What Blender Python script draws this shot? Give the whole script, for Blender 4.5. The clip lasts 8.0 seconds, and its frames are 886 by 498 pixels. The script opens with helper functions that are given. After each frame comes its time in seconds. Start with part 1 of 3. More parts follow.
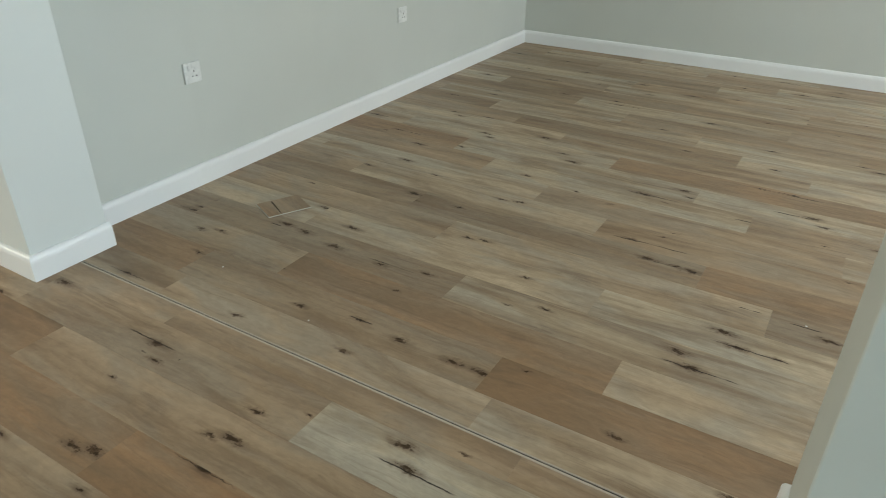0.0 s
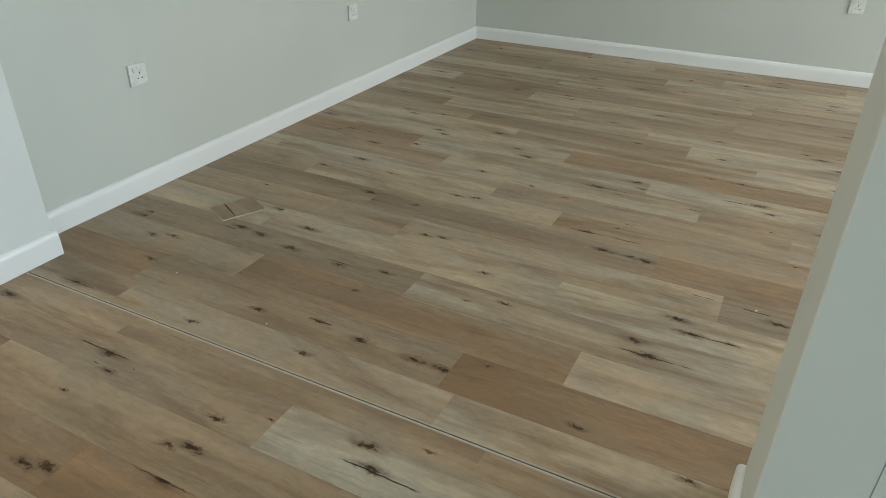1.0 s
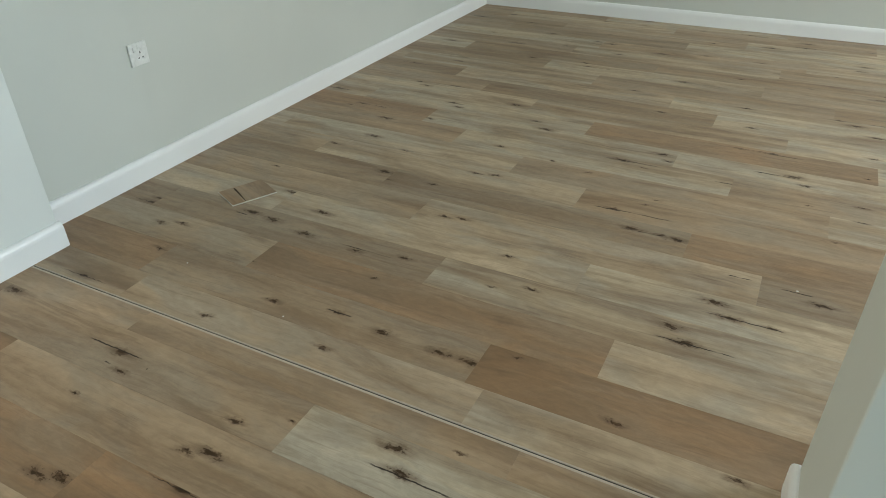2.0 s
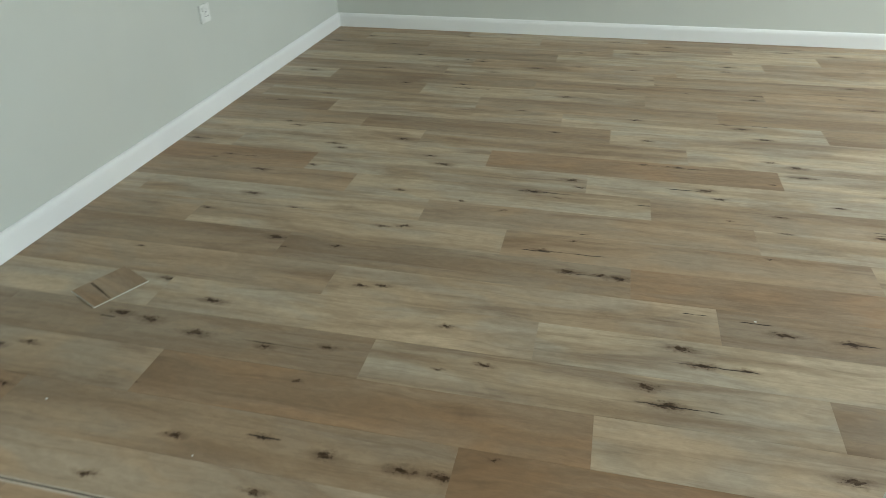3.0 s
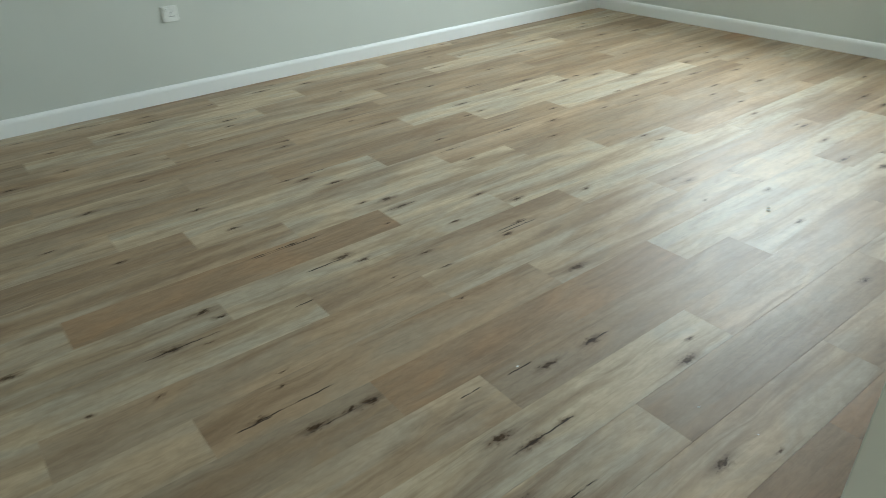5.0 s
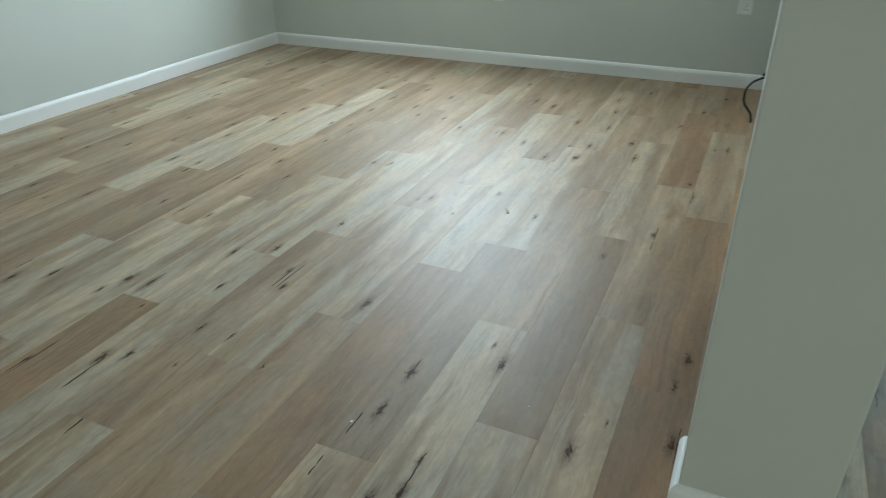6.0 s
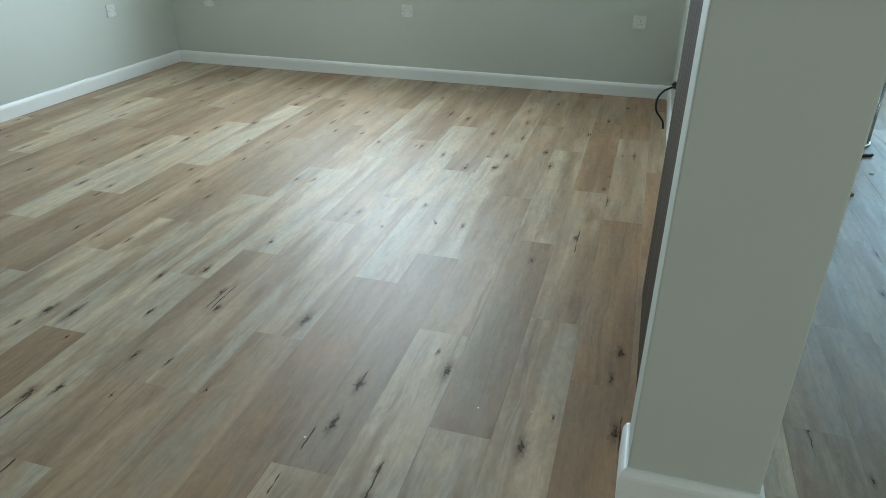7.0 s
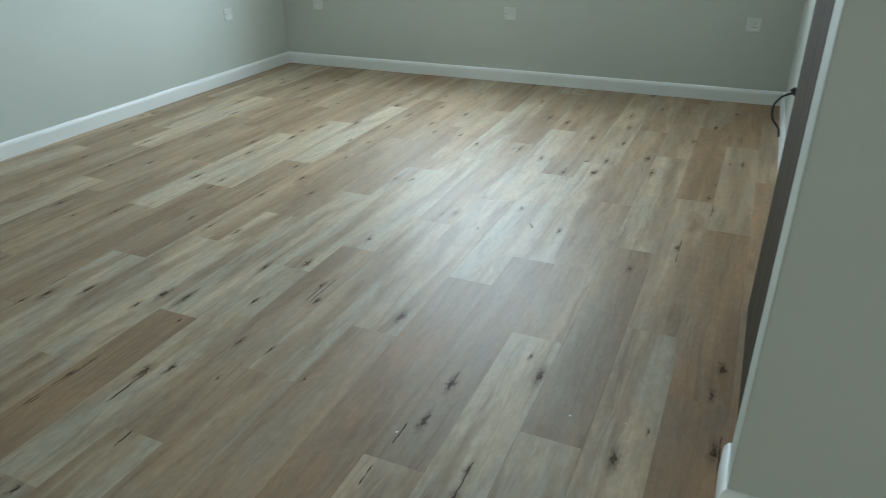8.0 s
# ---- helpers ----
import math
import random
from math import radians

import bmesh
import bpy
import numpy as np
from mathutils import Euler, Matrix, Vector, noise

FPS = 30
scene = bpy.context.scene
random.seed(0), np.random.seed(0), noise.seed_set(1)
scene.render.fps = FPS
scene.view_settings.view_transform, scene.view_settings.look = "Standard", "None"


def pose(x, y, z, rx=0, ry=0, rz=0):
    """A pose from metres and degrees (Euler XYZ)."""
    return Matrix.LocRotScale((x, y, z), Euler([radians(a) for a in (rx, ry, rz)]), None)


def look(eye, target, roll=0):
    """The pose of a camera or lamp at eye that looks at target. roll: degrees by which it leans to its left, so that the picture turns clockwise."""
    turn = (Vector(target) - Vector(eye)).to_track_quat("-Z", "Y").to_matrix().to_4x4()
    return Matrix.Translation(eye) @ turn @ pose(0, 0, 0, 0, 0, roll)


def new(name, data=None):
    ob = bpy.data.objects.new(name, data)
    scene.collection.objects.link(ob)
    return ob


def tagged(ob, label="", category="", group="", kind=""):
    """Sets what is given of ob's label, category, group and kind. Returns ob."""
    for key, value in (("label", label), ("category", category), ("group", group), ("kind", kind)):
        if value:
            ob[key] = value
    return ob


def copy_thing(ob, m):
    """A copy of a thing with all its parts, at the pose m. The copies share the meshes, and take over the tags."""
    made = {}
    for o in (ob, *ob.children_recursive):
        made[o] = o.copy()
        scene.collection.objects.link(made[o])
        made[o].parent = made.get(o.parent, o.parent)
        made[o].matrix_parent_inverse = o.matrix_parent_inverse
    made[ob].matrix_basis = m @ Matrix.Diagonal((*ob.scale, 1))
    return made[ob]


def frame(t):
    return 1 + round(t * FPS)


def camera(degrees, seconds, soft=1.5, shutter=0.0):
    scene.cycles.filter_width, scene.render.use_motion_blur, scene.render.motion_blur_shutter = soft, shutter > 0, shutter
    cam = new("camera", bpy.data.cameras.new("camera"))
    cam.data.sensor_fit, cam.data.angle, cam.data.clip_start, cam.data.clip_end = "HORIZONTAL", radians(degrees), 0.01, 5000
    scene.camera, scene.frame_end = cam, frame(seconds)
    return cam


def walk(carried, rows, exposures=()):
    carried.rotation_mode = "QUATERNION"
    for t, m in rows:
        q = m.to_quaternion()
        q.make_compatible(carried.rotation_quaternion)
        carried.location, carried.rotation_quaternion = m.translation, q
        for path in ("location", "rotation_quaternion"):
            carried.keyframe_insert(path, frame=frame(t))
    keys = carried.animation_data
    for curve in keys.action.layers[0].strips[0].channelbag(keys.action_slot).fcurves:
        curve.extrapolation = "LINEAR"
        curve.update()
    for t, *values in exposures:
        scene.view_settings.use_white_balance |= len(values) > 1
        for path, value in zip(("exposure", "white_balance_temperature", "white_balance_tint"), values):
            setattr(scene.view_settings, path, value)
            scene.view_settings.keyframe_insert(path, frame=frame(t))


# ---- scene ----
cam = camera(65.7, 8.0, soft=0.85, shutter=0.25)
PATH = [
    (0, (2.391, -1.125, 1.287), (1.498, 0.369, 0.303), 0.7),
    (0.2, (2.398, -1.122, 1.288), (1.555, 0.407, 0.313), 0.9),
    (0.3, (2.395, -1.125, 1.287), (1.571, 0.415, 0.314), 0.9),
    (0.5, (2.395, -1.123, 1.29), (1.598, 0.43, 0.313), 1.2),
    (0.7, (2.4, -1.125, 1.286), (1.599, 0.42, 0.3), 0.9),
    (1, (2.394, -1.123, 1.288), (1.607, 0.426, 0.298), 0.8),
    (2.3, (2.245, -0.963, 1.275), (1.468, 0.518, 0.178), -1.5),
    (2.5, (2.199, -0.905, 1.28), (1.495, 0.599, 0.165), -0.5),
    (2.8, (2.073, -0.815, 1.281), (1.508, 0.786, 0.224), -1.0),
    (3, (1.959, -0.757, 1.27), (1.553, 0.893, 0.216), -1.1),
    (3.2, (1.882, -0.718, 1.277), (1.561, 0.953, 0.225), -2.1),
    (3.5, (1.793, -0.645, 1.264), (1.588, 1.025, 0.183), -0.6),
    (3.8, (1.685, -0.509, 1.264), (1.5, 1.163, 0.182), -3.1),
    (4, (1.659, -0.407, 1.276), (1.581, 1.253, 0.162), -4.4),
    (4.2, (1.606, -0.329, 1.292), (1.759, 1.334, 0.19), -2.3),
    (4.5, (1.49, -0.226, 1.279), (2.017, 1.394, 0.231), -1.0),
    (4.7, (1.435, -0.171, 1.282), (2.177, 1.359, 0.23), -2.9),
    (5, (1.407, -0.071, 1.28), (2.439, 1.312, 0.269), -2.0),
    (5.2, (1.393, 0.003, 1.279), (2.553, 1.274, 0.261), -0.9),
    (6.3, (1.255, 0.234, 1.3), (2.938, 0.805, 0.382), -0.9),
    (6.5, (1.234, 0.249, 1.302), (2.942, 0.761, 0.395), -0.5),
    (7, (1.216, 0.275, 1.305), (2.923, 0.767, 0.387), 0.5),
    (7.2, (1.216, 0.277, 1.305), (2.919, 0.792, 0.392), 0.5),
    (7.5, (1.213, 0.279, 1.307), (2.909, 0.829, 0.401), 0.3),
    (8, (1.205, 0.296, 1.306), (2.825, 1.033, 0.395), -0.9),
]
walk(cam, [(t, look(eye, target, roll)) for t, eye, target, roll in PATH],
     [(0.0, 0.24, 6480, 14.5), (1.2, 0.24, 6480, 14.5), (2.5, 0.30, 6450, 12), (4.0, 0.30, 6250, 9), (4.5, 0.23, 6160, 8), (5.2, -0.15, 6120, 6.5), (6.3, -0.25, 5800, 6), (7.5, -0.26, 5760, 5.5), (8.0, -0.37, 5740, 5)])

# ---- light ----
world = bpy.data.worlds.new("sky_world")
scene.world = world
world.use_nodes = True
wn = world.node_tree
sky = wn.nodes.new("ShaderNodeTexSky")
sky.sky_type, sky.sun_disc = "NISHITA", False
sky.sun_elevation, sky.sun_rotation = radians(48), radians(200)
wn.links.new(sky.outputs[0], wn.nodes["Background"].inputs[0])
wn.nodes["Background"].inputs[1].default_value = 0.10

sun = new("sun", bpy.data.lights.new("sun", "SUN"))
sun.data.energy, sun.data.angle, sun.data.color = 2.5, radians(0.5), (1.0, 0.95, 0.88)
sun.matrix_world = look((0, 0, 20), (-6.0, 17.0, 0))


def area_lamp(name, centre, aim, width, height, watts, colour, spread=180):
    lamp = new(name, bpy.data.lights.new(name, "AREA"))
    lamp.data.shape, lamp.data.size, lamp.data.size_y = "RECTANGLE", width, height
    lamp.data.energy, lamp.data.color, lamp.data.spread = watts, colour, radians(spread)
    lamp.matrix_world = look(centre, aim)
    return lamp


# daylight in the openings of the room window and the glazed kitchen door
area_lamp("daylight_room", (6.42, 2.30, 1.72), (0.0, 2.30, 1.72), 1.5, 1.0, 118, (0.85, 0.96, 1.0), 162)
area_lamp("daylight_kitchen", (7.60, -2.1, 1.35), (0.0, -2.1, 1.35), 2.0, 1.4, 84, (0.54, 0.82, 1.0))
# added fill from the south, out of view, to lift the north wall
area_lamp("fill_lounge", (1.5, -4.85, 1.3), (1.5, 0.0, 1.3), 2.6, 1.6, 38, (0.76, 0.97, 1.0))
# added warm fill from the west for the pier end, east wall and near floor
area_lamp("fill_side", (-3.15, -2.3, 1.3), (2.5, -1.2, 1.0), 2.0, 1.4, 58, (1.0, 0.95, 0.78))


# ---- materials ----
def material(name):
    m = bpy.data.materials.new(name)
    m.use_nodes = True
    t = m.node_tree
    return m, t, t.nodes["Principled BSDF"]


def node(t, kind, **values):
    n = t.nodes.new(kind)
    for key, value in values.items():
        if key in n.inputs.keys():
            n.inputs[key].default_value = value
        else:
            setattr(n, key, value)
    return n


def maths(t, op, a, b=None, clamp=False):
    n = t.nodes.new("ShaderNodeMath")
    n.operation, n.use_clamp = op, clamp
    for i, v in enumerate((a, b)):
        if v is None:
            continue
        if isinstance(v, (int, float)):
            n.inputs[i].default_value = v
        else:
            t.links.new(v, n.inputs[i])
    return n.outputs[0]


def remap(t, value, a, b, c=0.0, d=1.0):
    n = t.nodes.new("ShaderNodeMapRange")
    n.interpolation_type = "SMOOTHSTEP"
    for i, v in enumerate((a, b, c, d)):
        n.inputs[i + 1].default_value = v
    t.links.new(value, n.inputs[0])
    return n.outputs[0]


def blend(t, fac, a, b, how="MIX"):
    n = t.nodes.new("ShaderNodeMix")
    n.data_type, n.blend_type = "RGBA", how
    for i, v in ((0, fac), (6, a), (7, b)):
        if isinstance(v, (int, float)):
            n.inputs[i].default_value = v
        elif isinstance(v, tuple):
            n.inputs[i].default_value = (*v, 1)
        else:
            t.links.new(v, n.inputs[i])
    return n.outputs[2]


def stretched(t, source, sx, sy, sz=1.0):
    n = t.nodes.new("ShaderNodeMapping")
    n.inputs["Scale"].default_value = (sx, sy, sz)
    t.links.new(source, n.inputs[0])
    return n.outputs[0]


def noise_of(t, coords, scale, detail=4.0, rough=0.55, warp=0.0):
    n = node(t, "ShaderNodeTexNoise", Scale=scale, Detail=detail, Roughness=rough, Distortion=warp)
    t.links.new(coords, n.inputs["Vector"])
    return n.outputs[0]


def bump(t, bsdf, height, strength, distance):
    n = node(t, "ShaderNodeBump", Strength=strength, Distance=distance)
    t.links.new(height, n.inputs["Height"])
    t.links.new(n.outputs[0], bsdf.inputs["Normal"])


def plank_material():
    """Oak-look vinyl: tone by the object's colour (red: brown, green: dark), grain, clouds, knots and cracks."""
    m, t, p = material("oak_vinyl")
    info = t.nodes.new("ShaderNodeObjectInfo")
    tc = t.nodes.new("ShaderNodeTexCoord")
    shift = node(t, "ShaderNodeCombineXYZ")
    t.links.new(maths(t, "MULTIPLY", info.outputs["Random"], 61.0), shift.inputs[0])
    t.links.new(maths(t, "MULTIPLY", info.outputs["Random"], 23.0), shift.inputs[1])
    t.links.new(maths(t, "MULTIPLY", info.outputs["Random"], 97.0), shift.inputs[2])
    at = node(t, "ShaderNodeVectorMath", operation="ADD")
    t.links.new(tc.outputs["Object"], at.inputs[0])
    t.links.new(shift.outputs[0], at.inputs[1])
    at = at.outputs[0]
    tone = node(t, "ShaderNodeSeparateColor")
    t.links.new(info.outputs["Color"], tone.inputs[0])
    brown, dark = tone.outputs[0], tone.outputs[1]

    # the grain wanders a little
    sway = node(t, "ShaderNodeTexNoise", Scale=1.0, Detail=2.0, Roughness=0.5)
    t.links.new(stretched(t, at, 3.2, 5.0), sway.inputs["Vector"])
    lean = node(t, "ShaderNodeVectorMath", operation="SCALE")
    lean.inputs["Scale"].default_value = 0.055
    t.links.new(sway.outputs["Color"], lean.inputs[0])
    wavy = node(t, "ShaderNodeVectorMath", operation="ADD")
    t.links.new(at, wavy.inputs[0])
    t.links.new(lean.outputs[0], wavy.inputs[1])
    wavy = wavy.outputs[0]
    clouds = noise_of(t, stretched(t, wavy, 1.3, 7.5), 1.0, 5.0, 0.56, 0.7)
    blotch = noise_of(t, stretched(t, wavy, 7.0, 20.0), 1.0, 4.0, 0.6, 0.6)
    bands = noise_of(t, stretched(t, at, 0.8, 11.0), 1.0, 3.0, 0.55, 0.6)
    streak = noise_of(t, stretched(t, wavy, 1.9, 34.0), 1.0, 4.0, 0.6, 0.5)
    grain = noise_of(t, stretched(t, wavy, 3.6, 95.0), 1.0, 5.0, 0.65, 0.3)
    fine = noise_of(t, stretched(t, at, 12.0, 420.0), 1.0, 3.0, 0.6)

    hue = noise_of(t, stretched(t, wavy, 2.4, 8.0), 1.0, 3.0, 0.5, 0.8)
    mottle = noise_of(t, stretched(t, wavy, 26.0, 62.0), 1.0, 4.0, 0.65, 0.4)
    pale = blend(t, remap(t, hue, 0.38, 0.62), (0.510, 0.414, 0.282), (0.450, 0.394, 0.300))
    tan = blend(t, remap(t, hue, 0.36, 0.66), (0.345, 0.198, 0.098), (0.290, 0.188, 0.106))
    col = blend(t, brown, pale, tan)
    col = blend(t, maths(t, "MULTIPLY", dark, 0.8), col, (0.148, 0.098, 0.056))
    col = blend(t, remap(t, bands, 0.46, 0.68, 0.0, 0.48), col, (0.200, 0.122, 0.062))
    col = blend(t, remap(t, bands, 0.47, 0.28, 0.0, 0.75), col, (1.20, 1.22, 1.24), "MULTIPLY")
    col = blend(t, remap(t, clouds, 0.48, 0.72, 0.0, 0.60), col, (0.168, 0.098, 0.048))
    col = blend(t, remap(t, clouds, 0.46, 0.28, 0.0, 0.18), col, (0.473, 0.397, 0.297))
    col = blend(t, remap(t, blotch, 0.50, 0.74, 0.0, 0.22), col, (0.185, 0.120, 0.068))
    col = blend(t, remap(t, blotch, 0.46, 0.26, 0.0, 0.4), col, (1.18, 1.19, 1.20), "MULTIPLY")
    col = blend(t, remap(t, streak, 0.55, 0.74, 0.0, 0.40), col, (0.150, 0.092, 0.048))
    col = blend(t, remap(t, mottle, 0.30, 0.70, 0.0, 1.0), blend(t, 1.0, col, (0.91, 0.905, 0.90), "MULTIPLY"), blend(t, 1.0, col, (1.07, 1.07, 1.07), "MULTIPLY"))
    col = blend(t, remap(t, grain, 0.50, 0.76, 0.0, 0.36), col, (0.18, 0.125, 0.08))
    col = blend(t, remap(t, fine, 0.50, 0.80, 0.0, 0.20), col, (0.13, 0.09, 0.06))

    wob = node(t, "ShaderNodeTexNoise", Scale=38.0, Detail=5.0, Roughness=0.65)
    t.links.new(at, wob.inputs["Vector"])
    centred = node(t, "ShaderNodeVectorMath", operation="SUBTRACT")
    centred.inputs[1].default_value = (0.5, 0.5, 0.5)
    t.links.new(wob.outputs["Color"], centred.inputs[0])

    def ragged(source, amount):
        small = node(t, "ShaderNodeVectorMath", operation="SCALE")
        small.inputs["Scale"].default_value = amount
        t.links.new(centred.outputs[0], small.inputs[0])
        out = node(t, "ShaderNodeVectorMath", operation="ADD")
        t.links.new(source, out.inputs[0])
        t.links.new(small.outputs[0], out.inputs[1])
        return out.outputs[0]

    # scattered knots: elongated spots with a dark eye, a brown smudge and sometimes a split along the grain
    where = stretched(t, ragged(at, 0.020), 3.0, 10.0)
    cell = node(t, "ShaderNodeTexVoronoi", voronoi_dimensions="2D", Scale=1.0)
    t.links.new(where, cell.inputs["Vector"])
    pick = node(t, "ShaderNodeSeparateColor")
    t.links.new(cell.outputs["Color"], pick.inputs[0])
    off = node(t, "ShaderNodeVectorMath", operation="SUBTRACT")
    t.links.new(where, off.inputs[0])
    t.links.new(cell.outputs["Position"], off.inputs[1])
    xyz = node(t, "ShaderNodeSeparateXYZ")
    t.links.new(off.outputs[0], xyz.inputs[0])
    far = maths(t, "DIVIDE", cell.outputs["Distance"], remap(t, pick.outputs[1], 0.0, 1.0, 0.40, 1.15))
    has = maths(t, "MULTIPLY", maths(t, "GREATER_THAN", pick.outputs[0], 0.67), tone.outputs[2])
    smudge = maths(t, "MULTIPLY", remap(t, far, 0.05, 0.30, 0.8, 0.0), has)
    eye = maths(t, "MULTIPLY", remap(t, far, 0.035, 0.088, 1.0, 0.0), has)
    along = remap(t, maths(t, "ABSOLUTE", xyz.outputs[0]), 0.12, 0.40, 1.0, 0.0)
    across = remap(t, maths(t, "ABSOLUTE", xyz.outputs[1]), 0.006, 0.016, 1.0, 0.0)
    crack = maths(t, "MULTIPLY", maths(t, "MULTIPLY", along, across), maths(t, "MULTIPLY", has, maths(t, "GREATER_THAN", pick.outputs[2], 0.62)))

    # the marks that each plank carries: knots (place along and across it, half length) and splits
    def mark(name, source):
        own = node(t, "ShaderNodeAttribute", attribute_type="OBJECT", attribute_name=name)
        part_of = node(t, "ShaderNodeSeparateXYZ")
        t.links.new(own.outputs["Vector"], part_of.inputs[0])
        here = node(t, "ShaderNodeSeparateXYZ")
        t.links.new(source, here.inputs[0])
        du = maths(t, "SUBTRACT", here.outputs[0], part_of.outputs[0])
        dv = maths(t, "SUBTRACT", here.outputs[1], part_of.outputs[1])
        return maths(t, "ABSOLUTE", du), maths(t, "ABSOLUTE", dv), part_of.outputs[2]

    def length_of(a, b):
        return maths(t, "SQRT", maths(t, "ADD", maths(t, "MULTIPLY", a, a), maths(t, "MULTIPLY", b, b)))

    torn, frayed = ragged(tc.outputs["Object"], 0.038), ragged(tc.outputs["Object"], 0.010)
    crumbs = maths(t, "MULTIPLY", eye, 1.0)
    for k in range(KNOTS_PER_PLANK):
        du, dv, size = mark("knot_%d" % k, torn)
        wide = maths(t, "MAXIMUM", maths(t, "ABSOLUTE", size), 1e-4)
        round_eye = maths(t, "DIVIDE", length_of(du, maths(t, "MULTIPLY", dv, 2.5)), maths(t, "MAXIMUM", size, 1e-4))
        halo = maths(t, "DIVIDE", length_of(du, maths(t, "MULTIPLY", dv, 3.4)), wide)
        eye = maths(t, "MAXIMUM", eye, remap(t, round_eye, 0.54, 0.92, 1.0, 0.0))
        stain = maths(t, "ADD", maths(t, "MULTIPLY", maths(t, "GREATER_THAN", size, 0.0), 0.5), 0.5)
        smudge = maths(t, "MAXIMUM", smudge, maths(t, "MULTIPLY", stain, remap(t, halo, 0.4, 3.3, 0.95, 0.0)))
        crumbs = maths(t, "MAXIMUM", crumbs, remap(t, round_eye, 0.8, 2.0, 1.0, 0.0))
    for k in range(SPLITS_PER_PLANK):
        du, dv, size = mark("split_%d" % k, frayed)
        reach = maths(t, "DIVIDE", du, maths(t, "MAXIMUM", size, 1e-4))
        thin = maths(t, "MULTIPLY", remap(t, reach, 0.70, 1.0, 1.0, 0.0), remap(t, dv, 0.0014, 0.0027, 1.0, 0.0))
        crack = maths(t, "MAXIMUM", crack, maths(t, "MULTIPLY", thin, remap(t, blotch, 0.38, 0.50, 0.35, 1.0)))

    flecks = remap(t, noise_of(t, stretched(t, at, 0.45, 1.0), 150.0, 2.0), 0.54, 0.64)
    eye = maths(t, "MAXIMUM", eye, maths(t, "MULTIPLY", crumbs, flecks))
    rough_eye = maths(t, "MULTIPLY", eye, remap(t, noise_of(t, stretched(t, at, 0.5, 1.0), 120.0, 3.0), 0.36, 0.56, 0.55, 1.0))
    col = blend(t, maths(t, "MULTIPLY", smudge, remap(t, grain, 0.35, 0.6, 0.50, 0.82)), col, (0.110, 0.060, 0.030))
    col = blend(t, maths(t, "MULTIPLY", rough_eye, 0.93), col, (0.044, 0.025, 0.012))
    col = blend(t, maths(t, "MULTIPLY", crack, 0.95), col, (0.030, 0.021, 0.015))
    t.links.new(col, p.inputs["Base Color"])
    t.links.new(remap(t, grain, 0.2, 0.8, 0.43, 0.54), p.inputs["Roughness"])
    t.links.new(remap(t, maths(t, "MAXIMUM", eye, crack), 0.1, 0.9, 0.34, 0.10), p.inputs["Specular IOR Level"])
    h = maths(t, "SUBTRACT", maths(t, "MULTIPLY", grain, -0.4), maths(t, "ADD", eye, crack))
    bump(t, p, h, 0.22, 0.0006)
    return m


def paint_material(name, colour, rough, bump_scale=140.0, spread=0.06):
    m, t, p = material(name)
    tc = t.nodes.new("ShaderNodeTexCoord")
    big = noise_of(t, tc.outputs["Object"], 1.1, 3.0, 0.5)
    streak = noise_of(t, stretched(t, tc.outputs["Object"], 6.0, 6.0, 0.8), 1.0, 3.0, 0.5)
    low = tuple(c * (1 - spread) for c in colour)
    high = tuple(min(1, c * (1 + spread)) for c in colour)
    col = blend(t, remap(t, big, 0.3, 0.7), low, high)
    col = blend(t, remap(t, streak, 0.55, 0.8, 0.0, 0.35), col, low)
    t.links.new(col, p.inputs["Base Color"])
    p.inputs["Roughness"].default_value = rough
    bump(t, p, noise_of(t, tc.outputs["Object"], bump_scale, 4.0, 0.6), 0.12, 0.002)
    return m


def plain_material(name, colour, rough, metal=0.0):
    m, t, p = material(name)
    tc = t.nodes.new("ShaderNodeTexCoord")
    n = noise_of(t, tc.outputs["Object"], 60.0, 3.0, 0.6)
    col = blend(t, remap(t, n, 0.3, 0.75), tuple(c * 0.9 for c in colour), tuple(min(1, c * 1.06) for c in colour))
    t.links.new(col, p.inputs["Base Color"])
    t.links.new(remap(t, n, 0.2, 0.8, rough * 0.85, min(1, rough * 1.15)), p.inputs["Roughness"])
    p.inputs["Metallic"].default_value = metal
    return m


def leaf_material():
    m, t, p = material("grey_brown_door_leaf")
    tc = t.nodes.new("ShaderNodeTexCoord")
    g = noise_of(t, stretched(t, tc.outputs["Object"], 60.0, 1.0, 1.2), 1.0, 4.0, 0.6)
    b = noise_of(t, stretched(t, tc.outputs["Object"], 9.0, 1.0, 0.5), 1.0, 2.0, 0.5)
    col = blend(t, remap(t, g, 0.35, 0.7), (0.066, 0.046, 0.024), (0.026, 0.017, 0.009))
    col = blend(t, remap(t, b, 0.4, 0.7, 0.0, 0.5), col, (0.085, 0.062, 0.035))
    t.links.new(col, p.inputs["Base Color"])
    p.inputs["Specular IOR Level"].default_value = 0.25
    p.inputs["Roughness"].default_value = 0.85
    bump(t, p, g, 0.3, 0.001)
    return m


